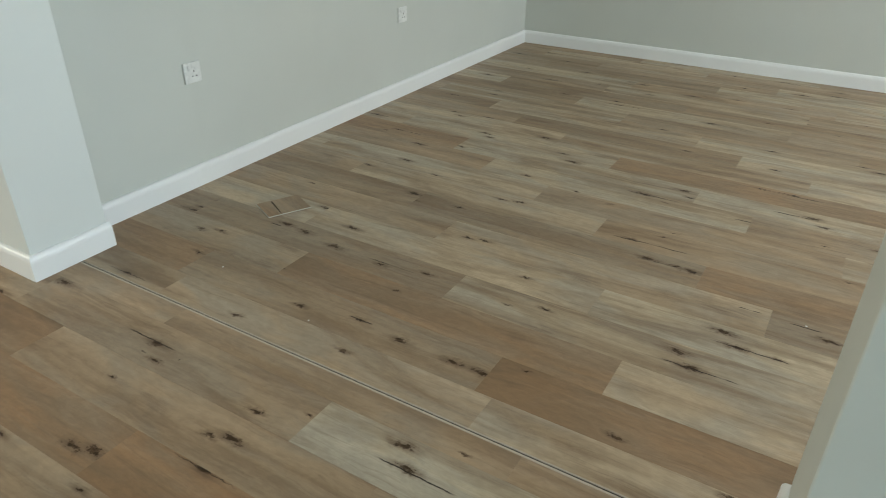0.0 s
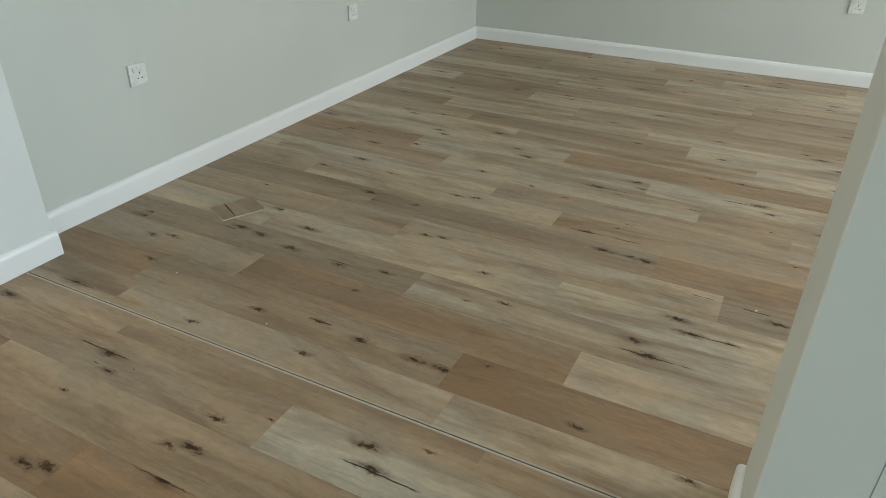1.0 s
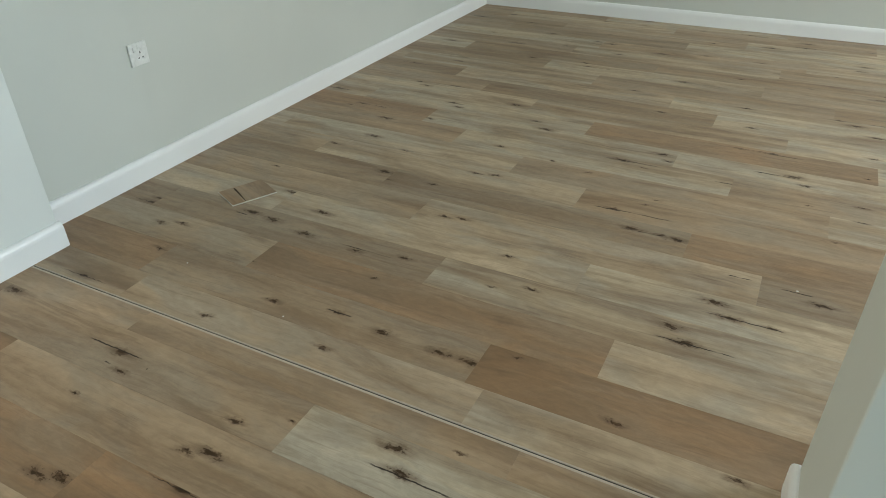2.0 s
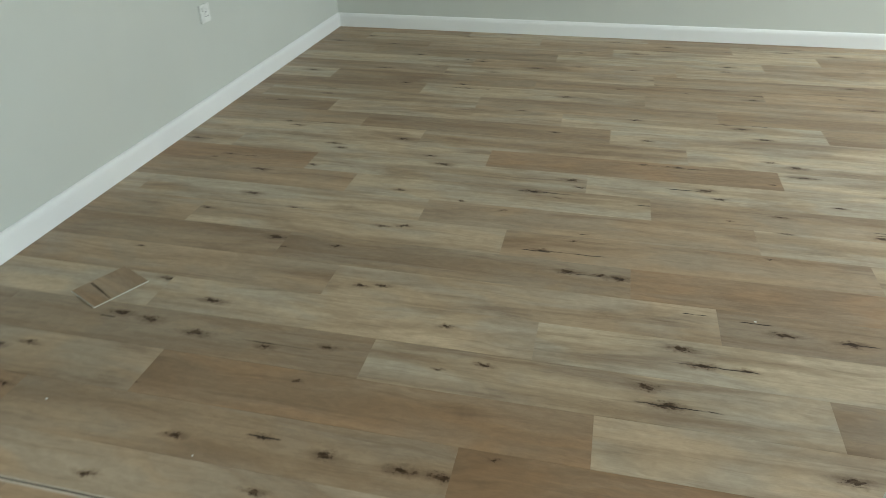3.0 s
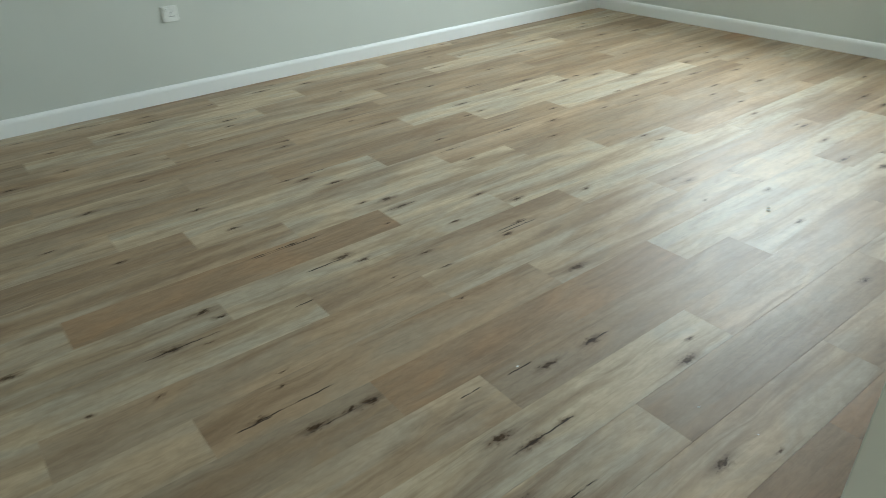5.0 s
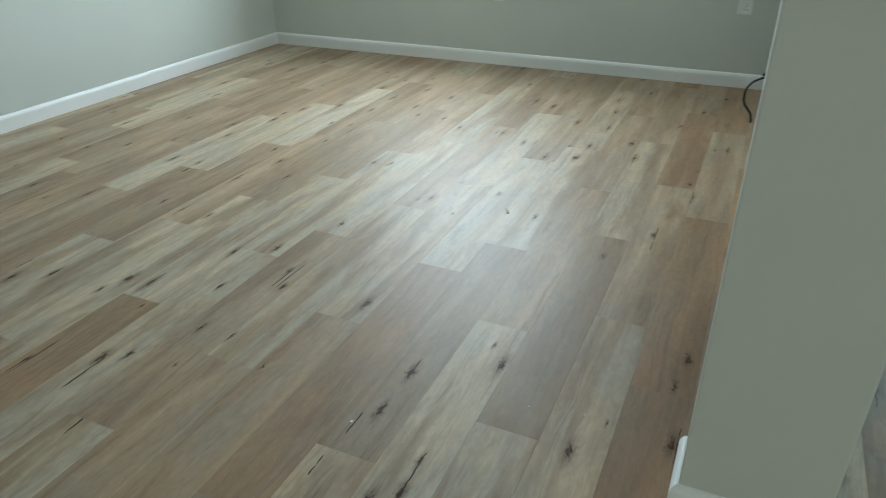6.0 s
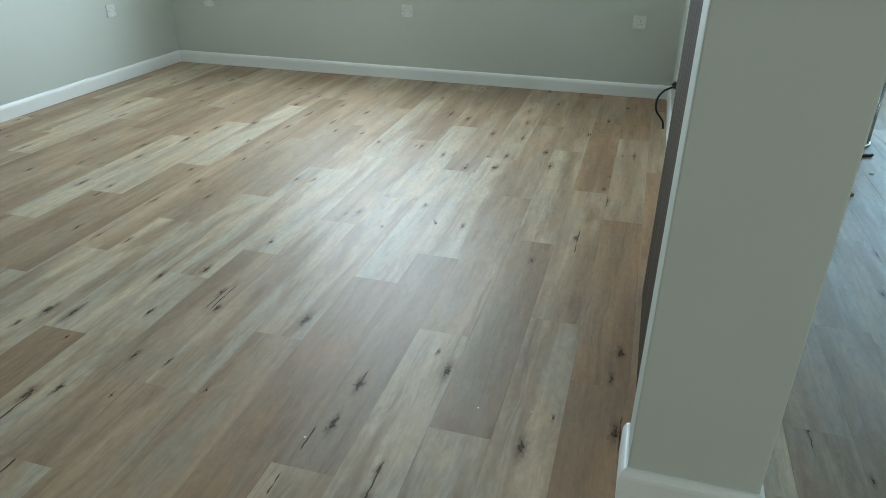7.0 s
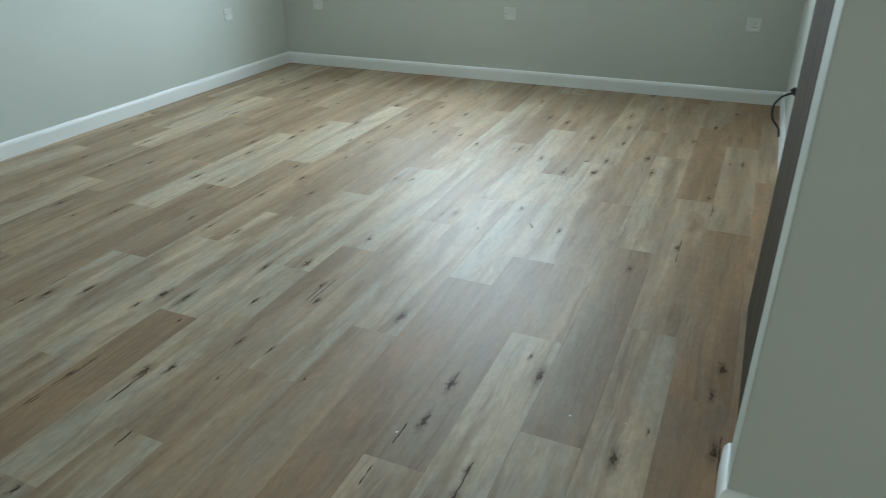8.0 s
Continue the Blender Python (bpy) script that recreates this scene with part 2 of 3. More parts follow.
KNOTS_PER_PLANK, SPLITS_PER_PLANK = 8, 3
PLANK = plank_material()
CORE = plain_material("vinyl_core_edge", (0.54, 0.51, 0.44), 0.6)
SCREED = paint_material("screed", (0.22, 0.21, 0.20), 0.9)
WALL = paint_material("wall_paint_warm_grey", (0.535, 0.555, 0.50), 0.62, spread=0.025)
# same finish as WALL in a lighter colour, for the west pier only
PIER = paint_material("pier_lighter_grey", (0.640, 0.665, 0.625), 0.6, spread=0.02)
CEILING = paint_material("ceiling_paint", (0.80, 0.80, 0.78), 0.8, spread=0.02)
TRIM = paint_material("white_gloss_trim", (0.76, 0.765, 0.74), 0.35, 60.0, spread=0.025)
PLASTIC = plain_material("white_plastic", (0.70, 0.71, 0.67), 0.3)
HOLE = plain_material("dark_slot", (0.02, 0.02, 0.02), 0.7)
CHANNEL = plain_material("channel_lip", (0.50, 0.43, 0.34), 0.75)
BROWN = plain_material("raw_brown_wood", (0.17, 0.11, 0.065), 0.7)
ALU = plain_material("aluminium_channel", (0.55, 0.53, 0.48), 0.38, 0.8)
LEAF = leaf_material()
BLACK = plain_material("black_rubber_and_gap", (0.012, 0.012, 0.013), 0.45)
CHROME = plain_material("chrome", (0.62, 0.65, 0.67), 0.18, 1.0)
WHITE = plain_material("white_lacquer", (0.78, 0.80, 0.80), 0.3)
CHIP = plain_material("plaster_chip", (0.75, 0.74, 0.70), 0.8)
FRAME = plain_material("window_frame_grey", (0.50, 0.52, 0.53), 0.4)
HEDGE = paint_material("dark_garden", (0.03, 0.07, 0.075), 0.9, spread=0.5)


def glass_material():
    m, t, p = material("window_glass")
    p.inputs["Base Color"].default_value = (0.92, 0.97, 0.97, 1)
    p.inputs["Roughness"].default_value = 0.02
    p.inputs["Transmission Weight"].default_value = 1.0
    p.inputs["IOR"].default_value = 1.45
    return m


GLASS = glass_material()


# ---- mesh helpers ----
def mesh_of(name, bm, mats):
    data = bpy.data.meshes.new(name)
    bm.to_mesh(data)
    bm.free()
    for m in (mats if isinstance(mats, (list, tuple)) else [mats]):
        data.materials.append(m)
    return data


def part(name, bm, mats, parent=None, label=""):
    ob = new(name, mesh_of(name, bm, mats))
    ob.parent = parent
    if label:
        tagged(ob, label)
    return ob


def box(bm, x0, x1, y0, y1, z0, z1, bevel=0.0, index=0):
    made = bmesh.ops.create_cube(bm, size=1.0, matrix=Matrix.LocRotScale(
        ((x0 + x1) / 2, (y0 + y1) / 2, (z0 + z1) / 2), None, (x1 - x0, y1 - y0, z1 - z0)))
    faces = {f for v in made["verts"] for f in v.link_faces}
    for f in faces:
        f.material_index = index
    if bevel:
        edges = list({e for v in made["verts"] for e in v.link_edges})
        bmesh.ops.bevel(bm, geom=edges, offset=bevel, segments=2, affect="EDGES", profile=0.5)
    return bm


def boxed(*args, **kw):
    return box(bmesh.new(), *args, **kw)


def tube(bm, points, radius, sides=8):
    """A round rod along a polyline."""
    pts = [Vector(p) for p in points]
    rings = []
    for i, p in enumerate(pts):
        d = (pts[min(i + 1, len(pts) - 1)] - pts[max(i - 1, 0)]).normalized()
        side = d.cross(Vector((0.31, 0.17, 0.93))).normalized()
        up = side.cross(d)
        rings.append([bm.verts.new(p + radius * (math.cos(a) * side + math.sin(a) * up))
                      for a in (2 * math.pi * k / sides for k in range(sides))])
    for a, b in zip(rings, rings[1:]):
        for k in range(sides):
            bm.faces.new((a[k], a[(k + 1) % sides], b[(k + 1) % sides], b[k])).smooth = True
    bm.faces.new(rings[0][::-1])
    bm.faces.new(rings[-1])
    return bm


def disc_stack(bm, profile, sides=32):
    """A turned body from (radius, height) pairs, closed at both ends."""
    rings = [[bm.verts.new((r * math.cos(a), r * math.sin(a), z))
              for a in (2 * math.pi * k / sides for k in range(sides))] for r, z in profile]
    for a, b in zip(rings, rings[1:]):
        for k in range(sides):
            bm.faces.new((a[k], a[(k + 1) % sides], b[(k + 1) % sides], b[k])).smooth = True
    bm.faces.new(rings[0][::-1])
    bm.faces.new(rings[-1])
    return bm


# ---- setting ----
XL, XR, YF = -0.016, 6.393, 4.156      # west, east and north wall faces of the room
YS, YN = -0.110, 0.185                 # faces of the opening's piers
XP, XQ = 0.137, 2.509                  # west pier's end, east pier's end
TOP = 2.55
KX, KY, KW = 7.65, -4.9, -3.2          # the adjoining room


def structure(name, bm, mats, label, category):
    return tagged(part(name, bm, mats), label, category, kind="structure")


def wall_with_hole(axis, face, back, a0, a1, h0, h1, z0, z1):
    """A wall slab across an axis with one rectangular opening through it."""
    bm = bmesh.new()
    for lo, hi, zl, zh in ((a0, h0, 0, TOP), (h1, a1, 0, TOP), (h0, h1, 0, z0), (h0, h1, z1, TOP)):
        if hi - lo < 1e-4 or zh - zl < 1e-4:
            continue
        if axis == "x":
            box(bm, min(face, back), max(face, back), lo, hi, zl, zh)
        else:
            box(bm, lo, hi, min(face, back), max(face, back), zl, zh)
    return bm


structure("wall_west", boxed(XL - 0.2, XL, YN, YF + 0.2, -0.2, TOP), WALL, "warm light grey painted plaster wall with two sockets", "wall")
structure("wall_north", boxed(XL, XR, YF, YF + 0.2, -0.2, TOP), WALL, "light grey painted plaster wall with two sockets", "wall")
structure("wall_east", wall_with_hole("x", XR, XR + 0.2, 0.073, YF + 0.2, 1.55, 3.05, 1.22, 2.22), WALL,
          "light grey painted plaster wall with sockets and a window", "wall")
structure("wall_south", boxed(2.67, KX + 0.2, YS, 0.073, -0.2, TOP), WALL, "light grey painted plaster wall between the rooms", "wall")
structure("pier_east", boxed(XQ, 2.67, YS, YN, -0.2, TOP, bevel=0.004), WALL, "grey painted pier at the end of the opening", "pier")
structure("pier_west", boxed(KW, XP, YS, YN, -0.2, TOP, bevel=0.003), PIER, "pier at the start of the opening, paler than the walls", "pier")
structure("lintel", boxed(XP, XQ, YS, YN, 2.25, TOP), WALL, "painted beam over the wide opening", "beam")
structure("wall_kitchen", wall_with_hole("x", KX, KX + 0.2, KY, YS, -3.1, -1.1, 0.06, 2.1), WALL, "grey painted wall with a glazed sliding door", "wall")
# the wide opening is made up to hold the lounge fill lamp
structure("wall_lounge", wall_with_hole("y", KY, KY - 0.2, KW - 0.2, KX + 0.2, 0.2, 2.8, 0.5, 2.1), WALL, "grey painted wall, out of view, with an added wide window", "wall")
# this opening is added, unseen, for the side fill lamp
structure("wall_side", wall_with_hole("x", KW, KW - 0.2, KY, YN, -3.3, -1.3, 0.6, 2.0), WALL, "grey painted side wall, out of view, with an added window", "wall")
structure("ceiling", boxed(KW - 0.2, KX + 0.2, KY - 0.2, YF + 0.2, TOP, TOP + 0.15), CEILING, "smooth white painted ceiling", "ceiling")


def window(name, axis, at, a0, a1, z0, z1, panes):
    """A framed window in an opening across an axis."""
    def spread(u0, u1, v0, v1, w0, w1):
        return (u0, u1, v0, v1, w0, w1) if axis == "x" else (v0, v1, u0, u1, w0, w1)
    top = tagged(new(name), "grey aluminium framed window with clear glass", "window", kind="structure")
    bm = bmesh.new()
    f, d = 0.05, 0.05
    for v0, v1, w0, w1 in ((a0, a0 + f, z0, z1), (a1 - f, a1, z0, z1), (a0 + f, a1 - f, z0, z0 + f), (a0 + f, a1 - f, z1 - f, z1)):
        box(bm, *spread(at, at + d, v0, v1, w0, w1), bevel=0.004)
    step = (a1 - a0 - f) / panes
    for k in range(1, panes):
        box(bm, *spread(at, at + d, a0 + k * step, a0 + k * step + f, z0 + f, z1 - f), bevel=0.004)
    part("window_frame", bm, FRAME, top)
    for k in range(panes):
        ob = part("pane", boxed(*spread(at + 0.02, at + 0.026, a0 + k * step + f, a0 + (k + 1) * step, z0 + f, z1 - f)), GLASS, top)
        ob.visible_shadow = False
    return top


window("window_1", "x", XR + 0.12, 1.55, 3.05, 1.22, 2.22, 2)
window("window_2", "x", KX + 0.08, -3.1, -1.1, 0.06, 2.1, 2)
# added window out of view, in front of the side fill lamp
window("added_window_4", "x", KW - 0.17, -3.3, -1.3, 0.6, 2.0, 2)
# unseen window, added along with the lounge fill
window("added_window_3", "y", KY - 0.17, 0.2, 2.8, 0.5, 2.1, 3)

structure("ground", boxed(-60, 60, -60, 60, -0.40, -0.30), paint_material("paving", (0.28, 0.27, 0.25), 0.9, spread=0.15), "plain paving outside", "ground")
structure("backdrop", boxed(8.6, 8.8, -6.0, -0.2, -0.3, 1.7), HEDGE, "dark green garden edge outside", "garden")

# skirting: a profile run along a straight line, with square cut ends
SKIRT = ((0.0, 0.0), (0.017, 0.0), (0.017, 0.070), (0.0155, 0.079), (0.0120, 0.087), (0.008, 0.092), (0.004, 0.0945), (0.0, 0.095))


def skirting(start, end, normal, mitre=(0, 0)):
    """A length of skirting board from start to end; normal points into the room."""
    a, b, n = Vector((*start, 0)), Vector((*end, 0)), Vector((*normal, 0))
    d = (b - a).normalized()
    bm = bmesh.new()
    rows = [[bm.verts.new(p + n * u + Vector((0, 0, z)) + d * (s * u)) for u, z in SKIRT] for p, s in ((a, mitre[0]), (b, mitre[1]))]
    k = len(SKIRT)
    for i in range(k):
        j = (i + 1) % k
        bm.faces.new((rows[0][i], rows[0][j], rows[1][j], rows[1][i]))
    bm.faces.new(rows[0])
    bm.faces.new(rows[1][::-1])
    bmesh.ops.recalc_face_normals(bm, faces=bm.faces)
    return structure("baseboard", bm, TRIM, "white painted moulded skirting board", "skirting board")


skirting((XL, YN), (XL, YF), (1, 0), (0, -1))
skirting((XL, YF), (XR, YF), (0, -1), (1, -1))
skirting((XR, YF), (XR, 0.073), (-1, 0), (1, -1))
skirting((XR, 0.073), (2.67, 0.073), (0, 1), (1, 0))
skirting((XP, YS), (XP, YN + 0.008), (1, 0), (-1, 0))
skirting((KW, YS), (XP, YS), (0, -1), (0, 1))
skirting((XQ, YN), (XQ, YS), (-1, 0), (-1, 1))
skirting((2.67, YN), (XQ, YN), (0, 1), (0, 1))
skirting((XQ, YS), (KX, YS), (0, -1), (-1, 0))

structure("subfloor", boxed(KW, KX, KY, YF, -0.2, -0.006), SCREED, "grey screed under the planks", "subfloor")


# ---- things in the room ----
def wall_socket(plate_colour=PLASTIC):
    """A square switched socket, facing +y, centred at its origin on the wall."""
    top = tagged(new("wall_socket"), "white plastic square switched wall socket", "socket", group="wall sockets")
    part("plate", boxed(-0.044, 0.044, 0.0, 0.009, -0.044, 0.044, bevel=0.003), plate_colour, top)
    part("switch", boxed(0.012, 0.026, 0.0085, 0.0135, 0.010, 0.032, bevel=0.0015), PLASTIC, top)
    for x, z, w, h in ((-0.006, 0.006, 0.0045, 0.009), (-0.016, -0.015, 0.007, 0.0045), (0.004, -0.015, 0.007, 0.0045)):
        part("pin_slot", boxed(x - w / 2, x + w / 2, 0.0085, 0.0096, z - h / 2, z + h / 2), HOLE, top)
    return top


def blank_plate():
    top = tagged(new("blank_plate"), "white plastic square blank wall plate", "wall plate", group="wall plates")
    part("plate", boxed(-0.044, 0.044, 0.0, 0.009, -0.044, 0.044, bevel=0.003), PLASTIC, top)
    for x in (-0.030, 0.030):
        part("screw", boxed(x - 0.003, x + 0.003, 0.0085, 0.0098, -0.003, 0.003, bevel=0.001), CHROME, top)
    return top


sock = wall_socket()
sock.matrix_basis = pose(XL, 0.806, 0.497, 0, 0, -90)
copy_thing(sock, pose(XL, 2.388, 0.488, 0, 0, -90))
copy_thing(sock, pose(2.652, YF, 0.497, 0, 0, 180))
copy_thing(sock, pose(XR, 0.352, 0.523, 0, 0, 90))
blank = blank_plate()
blank.matrix_basis = pose(5.667, YF, 0.515, 0, 0, 180)
copy_thing(blank, pose(XR, 2.066, 0.515, 0, 0, 90))
copy_thing(blank, pose(XR, 3.79, 0.515, 0, 0, 90))


def plank_offcut():
    top = tagged(new("plank_offcut"), "small square vinyl plank offcut with pale cut edges", "offcut")
    part("core", boxed(-0.075, 0.075, -0.093, 0.093, 0.0, 0.0040), CORE, top, "pale vinyl core")
    ob = part("face_layer", boxed(-0.0740, 0.0740, -0.0920, 0.0920, 0.0040, 0.0052), PLANK, top, "brown oak-look face")
    ob.color = (0.80, 0.30, 0.0, 1)
    bm = bmesh.new()
    for k in range(13):
        x = -0.066 + 0.0105 * k
        w = 0.0024 + 0.0011 * math.sin(0.4 + 0.33 * k)
        y = -0.030 - 0.0006 * k + 0.0006 * math.sin(2.3 * k)
        box(bm, x, x + 0.0106, y - w, y + w, 0.0050, 0.0054)
    part("grain_split", bm, LEAF, top, "dark split in the grain")
    return top


off = plank_offcut()
off.matrix_basis = pose(0.4595, 0.781, 0.0006, 0, -1.2, -26)


def door_leaf():
    """A tall grooved leaf folded back flat against the wall."""
    top = tagged(new("door_leaf"), "grey-brown grooved door leaf folded against the wall", "door")
    x0, x1, n = 2.69, 3.52, 8
    w = (x1 - x0) / n
    for k in range(n):
        part("slat", boxed(x0 + k * w + 0.0015, x0 + (k + 1) * w - 0.0015, 0.128, 0.170, 0.004, 2.05, bevel=0.004), LEAF, top)
    # black strip stands in for the shadow in the gap between leaf and pier
    part("gap_shade", boxed(2.674, 2.6905, 0.124, 0.177, 0.0, 2.05, bevel=0.002), BLACK, top, "black strip in place of the shaded gap beside the leaf")
    part("back_rail", boxed(x0, x1, 0.106, 0.1285, 0.0, 2.05), LEAF, top)
    return top


door_leaf()


def cable():
    pts = [(3.540, 0.150, 0.765), (3.550, 0.162, 0.772), (3.560, 0.177, 0.778), (3.561, 0.189, 0.777), (3.560, 0.199, 0.772), (3.560, 0.210, 0.766),
           (3.560, 0.218, 0.757), (3.560, 0.225, 0.746), (3.560, 0.229, 0.734), (3.560, 0.230, 0.721), (3.560, 0.229, 0.708), (3.560, 0.226, 0.697),
           (3.560, 0.220, 0.687), (3.560, 0.213, 0.679), (3.560, 0.206, 0.671), (3.560, 0.201, 0.664), (3.560, 0.199, 0.656), (3.560, 0.197, 0.646), (3.560, 0.197, 0.638)]
    top = tagged(new("cable"), "loose black cable hanging from the wall", "cable")
    part("sheath", tube(bmesh.new(), pts, 0.0035), BLACK, top)
    part("plug", tube(bmesh.new(), [(3.552, 0.164, 0.772), (3.558, 0.176, 0.782), (3.562, 0.186, 0.792)], 0.009), BLACK, top)
    return top


cable().matrix_basis = pose(0.0, -0.008, -0.024)


def threshold_channel():
    top = tagged(new("threshold_channel"), "narrow bare aluminium floor channel across the opening", "floor trim")
    part("base", boxed(0.156, 2.490, 0.0372, 0.0538, -0.0058, -0.0040), HOLE, top, "dark gap")
    part("rail", boxed(0.156, 2.490, 0.0372, 0.0450, -0.0040, -0.0006, bevel=0.0008), CHANNEL, top, "pale channel lip")
    part("rail", boxed(0.156, 2.490, 0.0500, 0.0538, -0.0040, -0.0004, bevel=0.0006), CHANNEL, top, "thin pale inner lip")
    return top


threshold_channel()


def crumb(x, y, size, seed):
    rng = random.Random(seed)
    bm = bmesh.new()
    bmesh.ops.create_icosphere(bm, subdivisions=1, radius=size)
    for v in bm.verts:
        v.co *= rng.uniform(0.6, 1.2)
        v.co.z = max(v.co.z * 0.5, -size * 0.3)
    ob = tagged(part("plaster_chip", bm, CHIP), "tiny white plaster chip on the floor", "debris", group="plaster chips")
    ob.matrix_basis = pose(x, y, size * 0.3, 0, 0, rng.uniform(0, 360))
    return ob


for i, (x, y, s) in enumerate(((3.874, 1.075, 0.009), (3.90, 1.09, 0.006), (1.10, 0.20, 0.003), (0.62, 0.29, 0.004),
                               (2.72, 0.60, 0.004), (2.47, 1.02, 0.004), (5.15, -0.96, 0.014), (2.75, 0.45, 0.003))):
    crumb(x, y, s, i)


def wire_stand():
    """A round white-topped stand on upright chrome bars."""
    top = tagged(new("wire_stand"), "round white-topped stand on upright chrome bars", "stand")
    part("top", disc_stack(bmesh.new(), [(0.150, 0.452), (0.166, 0.458), (0.170, 0.472), (0.166, 0.486), (0.150, 0.490)]), WHITE, top)
    part("band", disc_stack(bmesh.new(), [(0.135, 0.38), (0.142, 0.384), (0.142, 0.45), (0.135, 0.452)]), ALU, top)
    for k in range(18):
        a = 2 * math.pi * k / 18
        c, s = 0.128 * math.cos(a), 0.128 * math.sin(a)
        part("bar", tube(bmesh.new(), [(c, s, 0.008), (c, s, 0.385)], 0.006, 6), CHROME, top)
    part("base_ring", disc_stack(bmesh.new(), [(0.140, 0.0), (0.143, 0.004), (0.143, 0.012), (0.138, 0.016)]), ALU, top)
    return top


stand = wire_stand()
stand.matrix_basis = pose(5.72, -0.94, 0.0)


def door_handle():
    top = tagged(new("lever_handle"), "black lever handle lying on the floor", "handle")
    part("lever", tube(bmesh.new(), [(0, 0, 0.013), (0.05, 0, 0.013), (0.11, 0.004, 0.012)], 0.012), BLACK, top)
    part("neck", tube(bmesh.new(), [(0.004, 0, 0.014), (0.0, 0.02, 0.03), (0.0, 0.03, 0.05)], 0.012), BLACK, top)
    return top


door_handle().matrix_basis = pose(5.42, -0.955, 0.0, 0, 0, -65) @ Matrix.Diagonal((0.8, 0.8, 0.8, 1))


def white_carton():
    top = tagged(new("carton"), "small white carton standing on the floor", "carton")
    part("body", boxed(-0.036, 0.036, -0.036, 0.036, 0.0, 0.155, bevel=0.003), WHITE, top)
    part("lid", boxed(-0.038, 0.038, -0.038, 0.038, 0.1555, 0.172, bevel=0.002), WHITE, top)
    part("label", boxed(-0.0380, -0.0363, -0.010, 0.008, 0.018, 0.036), HOLE, top, "small black mark")
    return top


white_carton().matrix_basis = pose(5.03, -0.775, 0.0, 0, 0, 12)


def wood_block():
    top = tagged(new("wood_offcut"), "small brown wooden offcut lying on the floor", "offcut")
    part("block", boxed(-0.032, 0.032, -0.012, 0.012, 0.0, 0.016, bevel=0.003), BROWN, top)
    return top


wood_block().matrix_basis = pose(4.80, -0.775, 0.0, 0, 0, 24)

# ---- the plank floors, last ----
LONG, WIDE, THICK, GAP = 1.213, 0.1745, 0.005, 0.00005
TONES = {"p": (0.27, 0.0), "y": (0.31, 0.0), "g": (0.12, 0.07), "m": (0.52, 0.15), "b": (0.90, 0.17), "d": (0.50, 0.44)}
shapes = {}


def plank_mesh(length, width):
    key = (round(length, 3), round(width, 3))
    if key not in shapes:
        x, y, e = key[0] / 2 - GAP, key[1] / 2 - GAP, 0.0002
        bm = bmesh.new()
        rings = [[bm.verts.new((sx * (x - i), sy * (y - i), z)) for sx, sy in ((-1, -1), (1, -1), (1, 1), (-1, 1))]
                 for i, z in ((0, -THICK), (0, -e * 0.5), (e, 0))]
        for a, b in zip(rings, rings[1:]):
            for k in range(4):
                bm.faces.new((a[k], a[(k + 1) % 4], b[(k + 1) % 4], b[k]))
        bm.faces.new(rings[-1])
        shapes[key] = mesh_of("plank", bm, PLANK)
    return shapes[key]


def lay_row(parent, y0, y1, x_start, x_end, joint, tones, rng, knots=(), splits=(), rest="pgmgpmdb", warm=1.0):
    """One row of planks from x_start to x_end with end joints a plank's length apart, one of them at joint.
    tones: a letter a plank; knots (x, share of the width, half length; below 0 a smudge with no eye) and splits (x, share, half length)."""
    edges = [x_start] + [joint + k * LONG for k in range(-6, 12) if x_start + 0.02 < joint + k * LONG < x_end - 0.02] + [x_end]
    for i, (a, b) in enumerate(zip(edges, edges[1:])):
        letter = tones[i] if i < len(tones) else rng.choice(rest)
        ob = new("plank", plank_mesh(b - a, y1 - y0))
        ob.parent = parent
        ob.location = ((a + b) / 2, (y0 + y1) / 2, 0.0)
        br, dk = TONES[letter]
        mine = [k for k in knots if a <= k[0] < b][:KNOTS_PER_PLANK]
        ob.color = (min(1, max(0, br * warm + rng.uniform(-0.06, 0.06))), min(1, max(0, dk + rng.uniform(-0.05, 0.05))), 0.0 if mine else 1.0, 1)
        for name, marks in (("knot", mine), ("split", [k for k in splits if a <= k[0] < b][:SPLITS_PER_PLANK])):
            for n, (x, share, half) in enumerate(marks):
                ob[f"{name}_{n}"] = (x - (a + b) / 2, (share - 0.5) * (y1 - y0), half)


rng = random.Random(7)
floor = tagged(new("floor"), "pale knotty oak-look vinyl plank floor", "floor", kind="structure")


def room_row(k, joint, tones, knots=(), splits=()):
    y0, y1 = 0.0135 + WIDE * k, min(0.0135 + WIDE * (k + 1), YF)
    if k == 0:
        lay_row(floor, 0.073, y1, 2.67, XR, 3.6, "bbmb", rng, knots)
    lay_row(floor, 0.054 if k == 0 else y0, y1, XP if k == 0 else XL, XQ if k == 0 else XR, joint, tones, rng, knots, splits)


room_row(0, 1.77, "mmy",
         ((0.88, 0.34, 0.017), (1.29, 0.62, 0.017), (1.89, 0.46, -0.032), (2.04, 0.48, -0.032), (2.22, 0.21, -0.032), (2.4, 0.9, 0.017), (3.47, 0.83, -0.032), (3.87, 0.86, -0.032)))
room_row(1, 0.5, "bdbbmb",
         ((0.46, 0.76, 0.017), (1.02, 0.36, 0.017), (1.24, 0.59, 0.017), (1.41, 0.46, 0.026), (1.6, 0.44, 0.026), (1.69, 0.45, 0.026), (1.8, 0.88, 0.009), (2.11, 0.21, 0.017), (2.73, 0.17, 0.026), (2.97, 0.31, 0.017), (3.11, 0.21, 0.026), (5.5, 0.64, -0.032), (6.05, 0.91, 0.017)),
         ((1.24, 0.59, 0.051), (2.7, 0.09, 0.112)))
